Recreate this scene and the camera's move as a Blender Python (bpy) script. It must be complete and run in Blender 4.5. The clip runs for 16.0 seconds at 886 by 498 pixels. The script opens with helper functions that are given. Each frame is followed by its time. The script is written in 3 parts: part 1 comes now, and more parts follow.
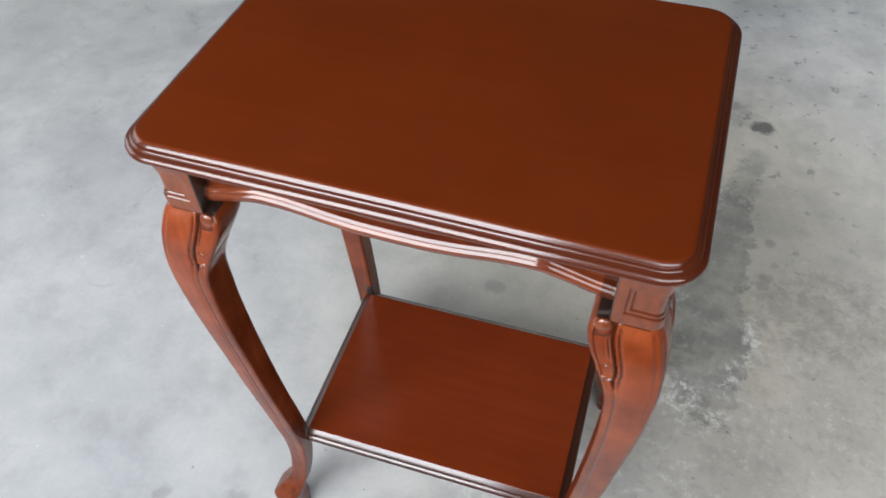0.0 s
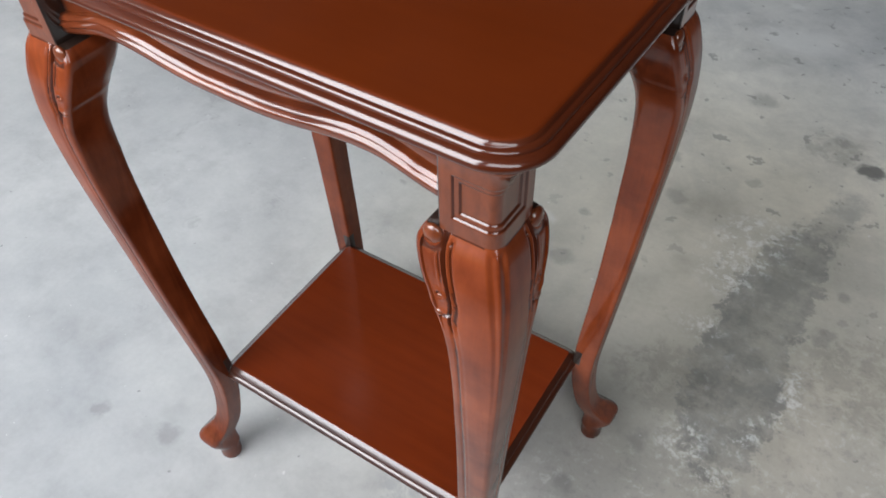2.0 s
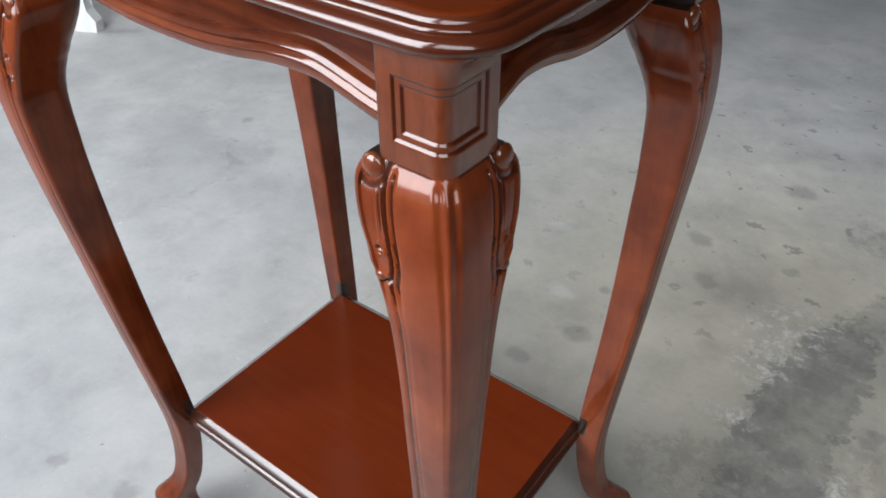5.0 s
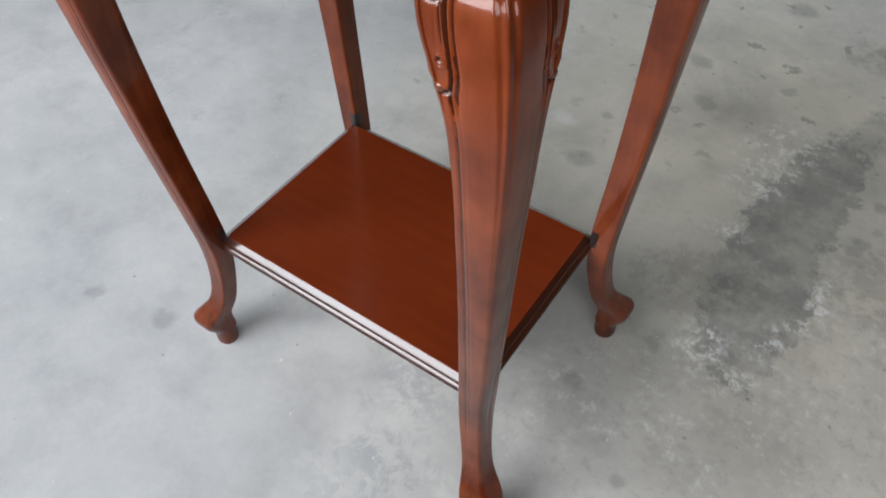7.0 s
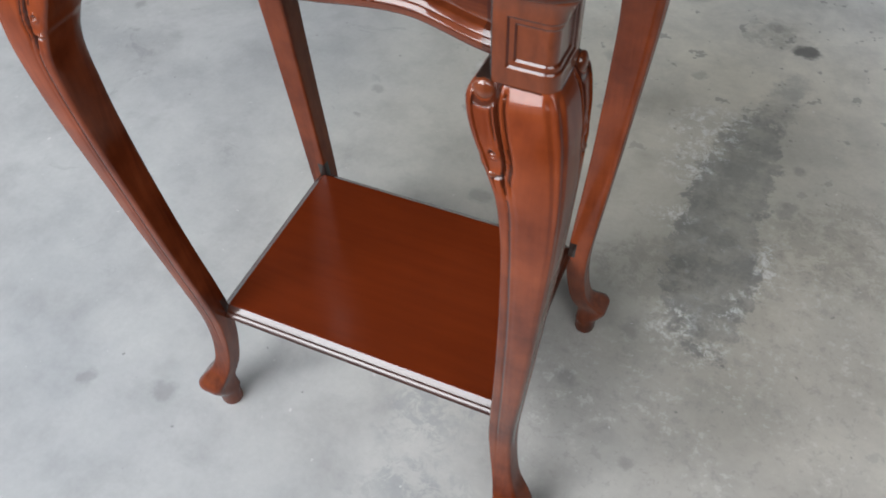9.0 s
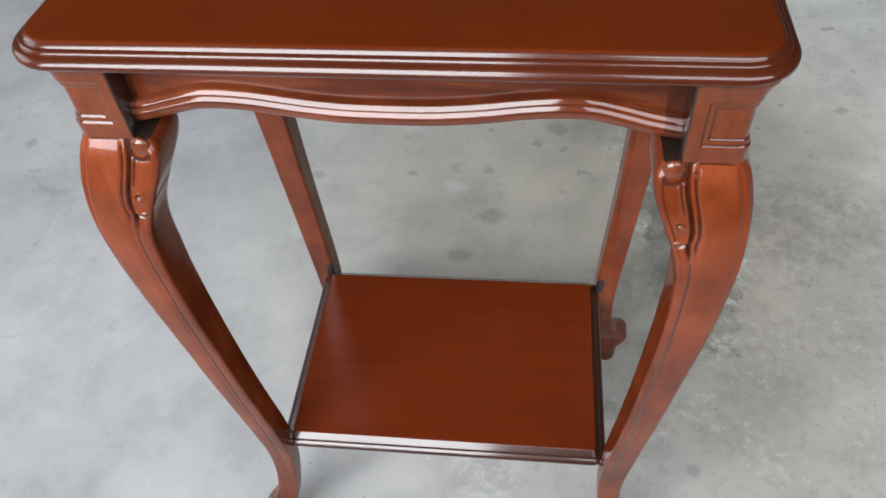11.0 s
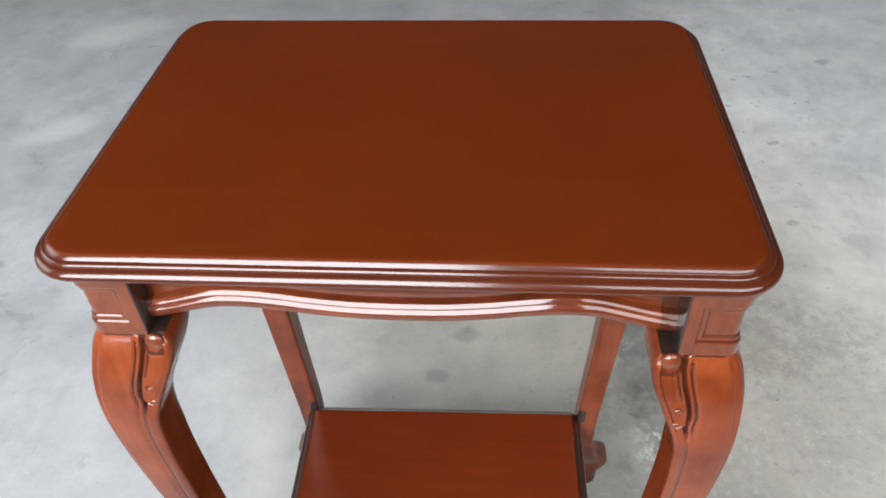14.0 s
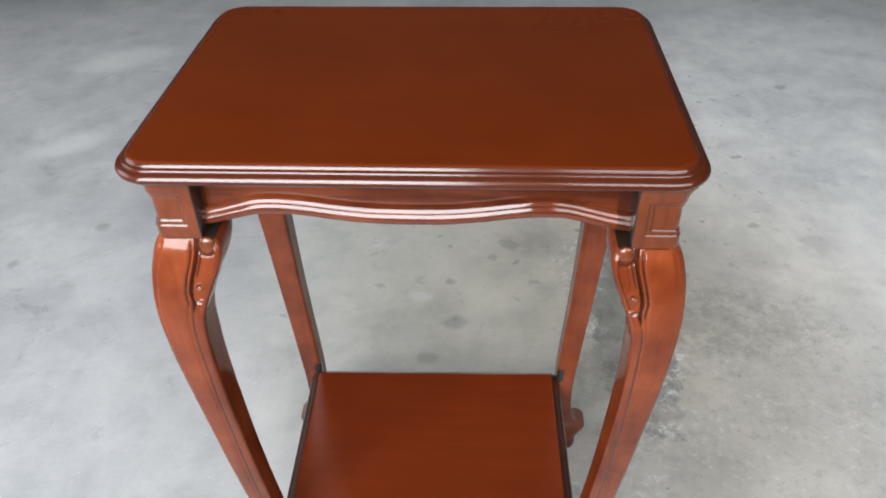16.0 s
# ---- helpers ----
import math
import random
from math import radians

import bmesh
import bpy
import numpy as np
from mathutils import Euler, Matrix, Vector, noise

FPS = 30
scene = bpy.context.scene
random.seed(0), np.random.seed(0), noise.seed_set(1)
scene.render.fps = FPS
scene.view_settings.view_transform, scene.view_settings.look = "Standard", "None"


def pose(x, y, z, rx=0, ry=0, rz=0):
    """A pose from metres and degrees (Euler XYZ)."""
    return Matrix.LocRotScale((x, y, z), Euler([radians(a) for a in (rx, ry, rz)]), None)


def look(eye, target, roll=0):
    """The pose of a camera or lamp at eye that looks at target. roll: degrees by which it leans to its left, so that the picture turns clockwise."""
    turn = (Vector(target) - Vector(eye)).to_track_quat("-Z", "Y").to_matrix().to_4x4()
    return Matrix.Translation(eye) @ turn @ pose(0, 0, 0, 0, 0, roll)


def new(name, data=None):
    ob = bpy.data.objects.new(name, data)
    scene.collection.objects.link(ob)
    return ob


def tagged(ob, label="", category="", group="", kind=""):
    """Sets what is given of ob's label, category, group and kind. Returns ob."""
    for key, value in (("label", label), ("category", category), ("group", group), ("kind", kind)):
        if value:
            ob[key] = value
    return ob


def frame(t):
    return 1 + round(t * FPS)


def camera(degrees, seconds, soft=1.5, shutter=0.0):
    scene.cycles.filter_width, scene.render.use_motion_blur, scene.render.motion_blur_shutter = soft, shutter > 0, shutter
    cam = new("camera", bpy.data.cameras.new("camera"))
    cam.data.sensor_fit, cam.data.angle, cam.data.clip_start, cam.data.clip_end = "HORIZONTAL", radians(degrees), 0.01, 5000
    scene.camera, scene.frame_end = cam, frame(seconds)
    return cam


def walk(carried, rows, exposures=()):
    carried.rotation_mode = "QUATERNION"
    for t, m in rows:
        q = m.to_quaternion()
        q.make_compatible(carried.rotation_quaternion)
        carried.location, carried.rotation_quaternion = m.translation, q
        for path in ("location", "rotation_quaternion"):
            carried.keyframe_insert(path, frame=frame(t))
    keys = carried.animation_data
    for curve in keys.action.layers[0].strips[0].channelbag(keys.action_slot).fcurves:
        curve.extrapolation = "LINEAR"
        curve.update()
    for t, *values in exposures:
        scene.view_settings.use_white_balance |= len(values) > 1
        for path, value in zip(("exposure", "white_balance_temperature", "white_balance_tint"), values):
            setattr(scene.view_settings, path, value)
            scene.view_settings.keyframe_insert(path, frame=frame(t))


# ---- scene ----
cam = camera(60.7, 16.0, soft=1.7, shutter=0.35)
PATH = [
    (0, (0.171, -0.498, 1.128), (-0.275, 0.711, -0.402), -2.1),
    (0.5, (0.25, -0.478, 1.105), (-0.305, 0.679, -0.429), -2.1),
    (1, (0.31, -0.447, 1.063), (-0.331, 0.643, -0.487), -2.9),
    (1.5, (0.334, -0.417, 1.015), (-0.365, 0.668, -0.513), -1.6),
    (2, (0.346, -0.404, 0.967), (-0.432, 0.715, -0.496), -1.6),
    (2.5, (0.359, -0.399, 0.931), (-0.491, 0.764, -0.457), -1.8),
    (3, (0.371, -0.383, 0.891), (-0.517, 0.846, -0.415), -0.5),
    (3.5, (0.396, -0.374, 0.86), (-0.578, 0.89, -0.346), -1.1),
    (5.8, (0.375, -0.384, 0.843), (-0.577, 0.827, -0.432), -0.2),
    (6, (0.376, -0.391, 0.845), (-0.556, 0.797, -0.467), -0.5),
    (6.5, (0.372, -0.411, 0.849), (-0.476, 0.714, -0.57), -0.6),
    (7, (0.373, -0.428, 0.856), (-0.398, 0.599, -0.677), -1.3),
    (7.5, (0.373, -0.434, 0.857), (-0.355, 0.563, -0.716), -1.4),
    (8, (0.374, -0.44, 0.874), (-0.348, 0.578, -0.689), -0.9),
    (8.5, (0.351, -0.453, 0.904), (-0.31, 0.628, -0.644), -1.6),
    (9, (0.298, -0.473, 0.93), (-0.274, 0.658, -0.618), -3.0),
    (9.5, (0.239, -0.486, 0.951), (-0.245, 0.687, -0.595), -5.3),
    (9.7, (0.215, -0.488, 0.957), (-0.227, 0.707, -0.585), -5.4),
    (11.8, (0.067, -0.514, 0.985), (-0.115, 0.847, -0.469), -3.7),
    (12, (0.067, -0.509, 0.992), (-0.105, 0.864, -0.453), -3.2),
    (12.5, (0.064, -0.498, 1.01), (-0.081, 0.919, -0.394), -2.2),
    (13, (0.06, -0.487, 1.028), (-0.068, 0.962, -0.344), -2.0),
    (13.5, (0.058, -0.476, 1.039), (-0.07, 0.984, -0.322), -2.3),
    (14, (0.059, -0.475, 1.039), (-0.077, 0.997, -0.308), -2.4),
    (14.5, (0.048, -0.487, 1.027), (-0.086, 1.0, -0.304), -2.6),
    (15, (0.043, -0.505, 1.026), (-0.048, 1.011, -0.275), -2.1),
    (15.5, (0.052, -0.55, 1.027), (-0.048, 0.996, -0.239), -1.5),
    (16, (0.055, -0.63, 1.04), (-0.038, 0.925, -0.214), -1.2),
]
walk(cam, [(t, look(eye, target, roll)) for t, eye, target, roll in PATH],
     [(0, -0.08), (1.0, -0.10), (2.5, -0.17), (3.5, -0.08), (5.8, -0.18), (8.0, -0.32), (9.5, -0.30), (11.8, -0.08), (12.5, 0.0), (13.5, 0.14), (15.0, 0.15), (16.0, 0.06)])

# world, daylight through the openings, exposure
world = bpy.data.worlds.new("overcast_sky")
scene.world = world
world.use_nodes = True
sky = world.node_tree.nodes.new("ShaderNodeTexSky")
sky.sky_type, sky.sun_disc = "NISHITA", False
sky.sun_elevation, sky.sun_rotation = radians(48), radians(235)
world.node_tree.links.new(sky.outputs["Color"], world.node_tree.nodes["Background"].inputs["Color"])
world.node_tree.nodes["Background"].inputs["Strength"].default_value = 0.1

sun = new("sun", bpy.data.lights.new("sun", "SUN"))
sun.data.energy, sun.data.angle, sun.data.color = 0.8, radians(14), (1.0, 0.97, 0.93)
sun.matrix_world = look((-4.0, -2.6, 5.3), (0, 0, 0))


def opening_light(name, eye, target, wide, high, watts, colour):
    """Skylight that enters through an opening of the room."""
    lamp = new(name, bpy.data.lights.new(name, "AREA"))
    lamp.data.shape, lamp.data.size, lamp.data.size_y = "RECTANGLE", wide, high
    lamp.data.energy, lamp.data.color = watts, colour
    lamp.matrix_world = look(eye, target)
    return lamp


opening_light("daylight_front", (-0.63, -1.27, 1.84), (-0.63, 0, 1.84), 1.34, 1.84, 122, (0.96, 0.978, 1.0))
opening_light("daylight_window", (1.45, -1.27, 2.00), (1.45, 0, 2.00), 2.2, 1.3, 68, (0.95, 0.975, 1.0))
opening_light("daylight_side", (-3.02, -0.15, 1.80), (0, -0.15, 1.80), 1.9, 1.7, 26, (0.93, 0.97, 1.0))


# materials
def material(name, rough=0.5, coat=0.0, coat_rough=0.1):
    mat = bpy.data.materials.new(name)
    mat.use_nodes = True
    b = mat.node_tree.nodes["Principled BSDF"]
    b.inputs["Roughness"].default_value = rough
    b.inputs["Coat Weight"].default_value = coat
    b.inputs["Coat Roughness"].default_value = coat_rough
    return mat, mat.node_tree.nodes, mat.node_tree.links, b


def add(nodes, links, kind, values=(), **settings):
    """A node with its settings; values: input name or number, and a value or a socket."""
    n = nodes.new("ShaderNode" + kind)
    for key, value in settings.items():
        setattr(n, key, value)
    for key, value in values:
        if isinstance(value, bpy.types.NodeSocket):
            links.new(value, n.inputs[key])
        else:
            n.inputs[key].default_value = value
    return n


def ramp(nodes, links, fac, stops):
    n = nodes.new("ShaderNodeValToRGB")
    links.new(fac, n.inputs["Fac"])
    while len(n.color_ramp.elements) < len(stops):
        n.color_ramp.elements.new(0.5)
    for e, (p, c) in zip(n.color_ramp.elements, stops):
        e.position, e.color = p, (*c, 1.0) if len(c) == 3 else c
    return n.outputs["Color"]


def blend(nodes, links, fac, a, b, mode="MIX"):
    n = nodes.new("ShaderNodeMix")
    n.data_type, n.blend_type = "RGBA", mode
    for key, value in ((0, fac), (6, a), (7, b)):
        if isinstance(value, bpy.types.NodeSocket):
            links.new(value, n.inputs[key])
        else:
            n.inputs[key].default_value = value if key == 0 else (*value, 1.0)
    return n.outputs[2]


def lacquered_wood(name, stretch, base, streak, pale, rough, coat_rough, sheen=0.25, streaks=None, coat=1.0):
    """Red-brown stained wood under a semi-gloss lacquer, its grain along the axis that is least stretched."""
    mat, nodes, links, b = material(name, rough, coat, coat_rough)
    b.inputs["Specular IOR Level"].default_value = sheen
    b.inputs["Coat IOR"].default_value = 1.52
    at = add(nodes, links, "TexCoord").outputs["Object"]
    grain_at = add(nodes, links, "Mapping", (("Vector", at), ("Scale", stretch))).outputs[0]
    grain = add(nodes, links, "TexNoise", (("Vector", grain_at), ("Scale", 1.0), ("Detail", 6.0), ("Roughness", 0.62), ("Distortion", 0.35))).outputs[0]
    broad = add(nodes, links, "TexNoise", (("Vector", at), ("Scale", 18.0 if streaks else 5.5), ("Detail", 4.0), ("Roughness", 0.55))).outputs[0]
    col = ramp(nodes, links, grain, ((0.30, streak), (0.52, base), (0.78, pale)))
    shade = ramp(nodes, links, broad, ((0.34, (0.66, 0.58, 0.53)), (0.66, (1.20, 1.24, 1.28))) if streaks else ((0.30, (0.90, 0.88, 0.87)), (0.70, (1.10, 1.12, 1.12))))
    col = blend(nodes, links, 1.0, col, shade, "MULTIPLY")
    if streaks:
        run = add(nodes, links, "Mapping", (("Vector", at), ("Scale", streaks))).outputs[0]
        smoky = add(nodes, links, "TexNoise", (("Vector", run), ("Scale", 1.0), ("Detail", 4.0), ("Roughness", 0.6), ("Distortion", 0.6))).outputs[0]
        col = blend(nodes, links, 1.0, col, ramp(nodes, links, smoky, ((0.30, (0.58, 0.50, 0.47)), (0.46, (0.96, 0.94, 0.92)), (0.70, (1.12, 1.14, 1.14)))), "MULTIPLY")
    links.new(col, b.inputs["Base Color"])
    smear = add(nodes, links, "TexNoise", (("Vector", at), ("Scale", 14.0), ("Detail", 4.0))).outputs[0]
    r = add(nodes, links, "MapRange", (("Value", smear), ("From Min", 0.3), ("From Max", 0.7), ("To Min", rough - 0.05), ("To Max", rough + 0.07))).outputs[0]
    links.new(r, b.inputs["Roughness"])
    cr = add(nodes, links, "MapRange", (("Value", smear), ("From Min", 0.3), ("From Max", 0.7), ("To Min", coat_rough * 0.8), ("To Max", coat_rough * 1.4))).outputs[0]
    links.new(cr, b.inputs["Coat Roughness"])
    wave = add(nodes, links, "TexNoise", (("Vector", grain_at), ("Scale", 2.0), ("Detail", 5.0))).outputs[0]
    bump = add(nodes, links, "Bump", (("Height", wave), ("Strength", 0.025), ("Distance", 0.001))).outputs[0]
    links.new(bump, b.inputs["Normal"])
    return mat


BASE, STREAK, PALE = (0.143, 0.0302, 0.0094), (0.124, 0.0252, 0.0080), (0.160, 0.0350, 0.0112)
wood_along = lacquered_wood("lacquered_wood_top", (6, 85, 85), (0.078, 0.0126, 0.0019), (0.075, 0.0120, 0.0018), (0.083, 0.0136, 0.0021), 0.42, 0.19, 0.04)
wood_shelf = lacquered_wood("lacquered_wood_shelf", (6, 85, 85), (0.105, 0.0158, 0.0032), (0.096, 0.0138, 0.0028), (0.116, 0.0176, 0.0037), 0.42, 0.19, 0.04)
wood_rail = lacquered_wood("lacquered_wood_rail", (10, 10, 130), (0.110, 0.0248, 0.0082), (0.082, 0.0180, 0.0060), (0.140, 0.0325, 0.0104), 0.38, 0.08, 0.05, (5, 5, 60), 1.0)
wood_leg = lacquered_wood("lacquered_wood_leg", (120, 120, 9), BASE, STREAK, PALE, 0.38, 0.10, 0.03, (34, 34, 4.0), 0.68)
wood_carved = lacquered_wood("lacquered_wood_carving", (150, 150, 60), (0.108, 0.0262, 0.0092), (0.080, 0.0188, 0.0068), (0.130, 0.0322, 0.0112), 0.34, 0.07, 0.1)

# Stain for the mouldings; also used for painted shade on panel steps and apron ends.
wood_dark = lacquered_wood("dark_stain_and_shade", (10, 10, 60), (0.050, 0.0100, 0.0033), (0.039, 0.0076, 0.0026), (0.062, 0.0134, 0.0043), 0.34, 0.13, 0.1)
wood_black = lacquered_wood("black_recess_and_joint", (30, 30, 30), (0.014, 0.0075, 0.0055), (0.010, 0.0055, 0.0045), (0.020, 0.0105, 0.0075), 0.4, 0.10)

wood_edge = lacquered_wood("dark_stained_shelf_edge", (10, 10, 60), (0.034, 0.0085, 0.0034), (0.026, 0.0066, 0.0028), (0.044, 0.0108, 0.0042), 0.34, 0.11)


def concrete():
    """Old grey concrete floor: cloudy, pitted, with a dark damp stain, chalky crusts round it, and small spots."""
    mat, nodes, links, b = material("worn_concrete", 0.62)
    at = add(nodes, links, "TexCoord").outputs["Object"]

    def noise_at(scale, detail=5.0, rough=0.6, shift=0.0, warp=0.0):
        v = add(nodes, links, "VectorMath", ((0, at), (1, (shift, shift * 0.7, 0))), operation="ADD").outputs[0]
        return add(nodes, links, "TexNoise", (("Vector", v), ("Scale", scale), ("Detail", detail), ("Roughness", rough), ("Distortion", warp))).outputs[0]

    def num(op, a, c, d=0.0, clamp=False):
        return add(nodes, links, "Math", ((0, a), (1, c), (2, d)), operation=op, use_clamp=clamp).outputs[0]

    def spread(value, lo, hi, to_lo=0.0, to_hi=1.0):
        return add(nodes, links, "MapRange", (("Value", value), ("From Min", lo), ("From Max", hi), ("To Min", to_lo), ("To Max", to_hi)), interpolation_type="SMOOTHSTEP").outputs[0]

    clouds, mottle, grit = noise_at(2.6, 7, 0.66, 0.0, 0.15), noise_at(9, 7, 0.66, 3.1, 0.12), noise_at(120, 3, 0.6, 1.7)
    col = ramp(nodes, links, clouds, ((0.30, (0.335, 0.348, 0.358)), (0.50, (0.388, 0.397, 0.403)), (0.70, (0.445, 0.452, 0.455))))
    col = blend(nodes, links, 1.0, col, ramp(nodes, links, mottle, ((0.28, (0.80, 0.80, 0.795)), (0.5, (1.0, 1.0, 1.0)), (0.72, (1.12, 1.12, 1.11)))), "MULTIPLY")
    col = blend(nodes, links, 0.24, col, ramp(nodes, links, grit, ((0.3, (0.88, 0.88, 0.87)), (0.7, (1.1, 1.1, 1.1)))), "MULTIPLY")
    # warp the plan a little so that stains have ragged outlines
    rag = add(nodes, links, "TexNoise", (("Vector", at), ("Scale", 16.0), ("Detail", 6.0), ("Roughness", 0.7))).outputs["Color"]
    rag = add(nodes, links, "VectorMath", ((0, rag), (1, (0.5, 0.5, 0.5))), operation="SUBTRACT").outputs[0]
    ragged = add(nodes, links, "VectorMath", ((0, rag), (1, (0.20, 0.20, 0.0)), (2, at)), operation="MULTIPLY_ADD").outputs[0]
    softer = add(nodes, links, "VectorMath", ((0, rag), (1, (0.055, 0.055, 0.0)), (2, at)), operation="MULTIPLY_ADD").outputs[0]

    def patch(where, x, y, wide, deep, turn, edge):
        """An oval mask: 1 inside, falling to 0 over the share edge of its radius."""
        m = add(nodes, links, "Mapping", (("Vector", where), ("Location", (x, y, 0)), ("Rotation", (0, 0, radians(turn))), ("Scale", (wide, deep, 1.0))), vector_type="TEXTURE").outputs[0]
        flat = add(nodes, links, "VectorMath", ((0, m), (1, (1, 1, 0))), operation="MULTIPLY").outputs[0]
        far = add(nodes, links, "VectorMath", ((0, flat),), operation="LENGTH").outputs["Value"]
        return spread(far, 1.0 + edge, 1.0 - edge)

    def most(masks):
        m = masks[0]
        for other in masks[1:]:
            m = num("MAXIMUM", m, other)
        return m

    # warm, pale and mottled zones round the table
    warm_zone = patch(softer, 0.25, 0.42, 0.60, 0.60, 0, 0.6)
    col = blend(nodes, links, warm_zone, col, (0.965, 0.93, 0.865), "MULTIPLY")
    # Far right is painted paler to make up for light missing there.
    pale_lift = patch(ragged, 1.02, 1.30, 0.54, 1.00, -10, 0.5)
    col = blend(nodes, links, pale_lift, col, (1.55, 1.54, 1.52), "MULTIPLY")
    pale_mottle = num("MULTIPLY", patch(ragged, 0.50, 1.25, 0.75, 0.75, 0, 0.5), spread(noise_at(6.5, 8, 0.72, 51.0, 0.4), 0.40, 0.58, 0.25, 1.0))
    col = blend(nodes, links, pale_mottle, col, (1.18, 1.17, 1.14), "MULTIPLY")
    earthy = patch(softer, 0.48, 0.45, 0.42, 0.62, 0, 0.6)
    col = blend(nodes, links, earthy, col, (0.985, 0.960, 0.93), "MULTIPLY")
    # Floor behind the table is paler and warmer.
    pale_behind = patch(softer, 0.02, 0.72, 0.40, 0.52, 0, 0.55)
    col = blend(nodes, links, pale_behind, col, (1.20, 1.18, 1.11), "MULTIPLY")
    # Floor to the right of the table is slightly paler and warmer.
    right_tint = patch(ragged, 0.52, 0.22, 0.20, 0.30, 0, 0.6)
    col = blend(nodes, links, right_tint, col, (1.03, 1.01, 0.98), "MULTIPLY")
    def field(x, y, wide, deep, turn, grain, ragged_by, edge):
        """An oval whose border is broken up by fine noise, with a crisp edge."""
        m = add(nodes, links, "Mapping", (("Vector", softer), ("Location", (x, y, 0)), ("Rotation", (0, 0, radians(turn))), ("Scale", (wide, deep, 1.0))), vector_type="TEXTURE").outputs[0]
        flat = add(nodes, links, "VectorMath", ((0, m), (1, (1, 1, 0))), operation="MULTIPLY").outputs[0]
        far = add(nodes, links, "VectorMath", ((0, flat),), operation="LENGTH").outputs["Value"]
        return spread(num("MULTIPLY_ADD", num("SUBTRACT", grain, 0.5), ragged_by, far), 1.0 + edge, 1.0 - edge)

    fray, fleck, coarse = noise_at(30, 9, 0.80, 3.7, 0.3), noise_at(58, 7, 0.72, 5.3, 0.2), noise_at(11, 7, 0.7, 27.0, 0.4)
    # trodden, granular concrete: pale grit and dark pores
    granular = most([field(0.60, 0.22, 0.34, 0.34, 0, coarse, 1.6, 0.35), field(0.38, 0.06, 0.30, 0.15, 10, coarse, 1.6, 0.35)])
    crust = num("MULTIPLY", granular, num("MULTIPLY", spread(fleck, 0.53, 0.62), spread(coarse, 0.44, 0.58)))
    col = blend(nodes, links, num("MULTIPLY", crust, 0.42), col, (0.60, 0.60, 0.58))
    pits = num("MULTIPLY", granular, spread(fleck, 0.46, 0.39))
    col = blend(nodes, links, num("MULTIPLY", pits, 0.30), col, (0.22, 0.22, 0.21))
    # blotches of damp round the stain
    damp = most([field(x, y, w, d, 0, coarse, 2.2, 0.22) for x, y, w, d in ((0.56, 0.45, 0.16, 0.10), (0.25, 0.30, 0.07, 0.06), (0.34, 0.98, 0.07, 0.05))])
    damp = num("MULTIPLY", damp, spread(fray, 0.42, 0.54))
    col = blend(nodes, links, num("MULTIPLY", damp, 0.7), col, (0.72, 0.715, 0.71), "MULTIPLY")
    # the dark stain
    stain = most([field(0.345, 0.52, 0.062, 0.22, -5, fray, 1.9, 0.08), field(0.348, 0.34, 0.070, 0.16, 6, fray, 1.9, 0.08), num("MULTIPLY", field(0.388, 0.77, 0.032, 0.085, -12, fray, 2.6, 0.30), 0.7)])
    # A broad oval of floor round the stain is darkened a little.
    around = patch(softer, 0.39, 0.46, 0.24, 0.42, -6, 0.6)
    col = blend(nodes, links, around, col, (0.88, 0.88, 0.87), "MULTIPLY")
    blotch = spread(noise_at(15, 8, 0.72, 6.6), 0.36, 0.60, 0.42, 1.0)
    col = blend(nodes, links, num("MULTIPLY", stain, blotch), col, (0.56, 0.58, 0.62), "MULTIPLY")
    stain_pores = num("MULTIPLY", stain, spread(fleck, 0.58, 0.66))
    col = blend(nodes, links, num("MULTIPLY", stain_pores, 0.25), col, (0.42, 0.42, 0.42))
    # chalky crust along the stain's borders, in ragged crumbs
    chalk = most([patch(softer, x, y, w, d, turn, 0.7) for x, y, w, d, turn in (
        (0.266, 0.64, 0.042, 0.085, -20), (0.315, 0.66, 0.026, 0.055, -25), (0.268, 0.545, 0.04, 0.04, 0), (0.298, 0.60, 0.03, 0.05, -20), (0.268, 0.412, 0.032, 0.022, 0), (0.318, 0.205, 0.030, 0.035, 0),
        (0.360, 0.172, 0.035, 0.018, 20), (0.391, 0.268, 0.016, 0.045, -20), (0.425, 0.37, 0.014, 0.06, 0))])
    chalk = num("MULTIPLY", chalk, num("MULTIPLY", spread(fray, 0.485, 0.545), spread(fleck, 0.43, 0.55)))
    col = blend(nodes, links, num("MULTIPLY", chalk, 0.62), col, (0.64, 0.65, 0.64))
    smudge = num("MULTIPLY", most([patch(ragged, 0.09, -0.17, 0.075, 0.05, 20, 0.6), patch(ragged, 0.05, -0.06, 0.06, 0.05, 0, 0.6)]), spread(noise_at(34, 6, 0.75, 9.4, 0.5), 0.44, 0.56))
    col = blend(nodes, links, num("MULTIPLY", smudge, 0.5), col, (0.23, 0.245, 0.255))
    # pale swept patches and drag marks beyond the table
    pale = most([patch(softer, x, y, w, d, turn, 0.5) for x, y, w, d, turn in (
        (0.17, 1.33, 0.09, 0.05, 10), (0.118, 1.48, 0.02, 0.012, 0), (-1.09, 1.62, 0.12, 0.07, 30), (-1.05, 1.08, 0.10, 0.05, 35), (-0.156, 0.667, 0.022, 0.014, 0), (-0.06, 0.505, 0.018, 0.014, 0))])
    col = blend(nodes, links, num("MULTIPLY", pale, 0.5), col, (0.60, 0.61, 0.60))
    swirl = num("MULTIPLY", patch(softer, -1.0, 0.95, 0.50, 1.0, 15, 0.6), spread(noise_at(5.0, 7, 0.66, 21.0, 0.5), 0.50, 0.66))
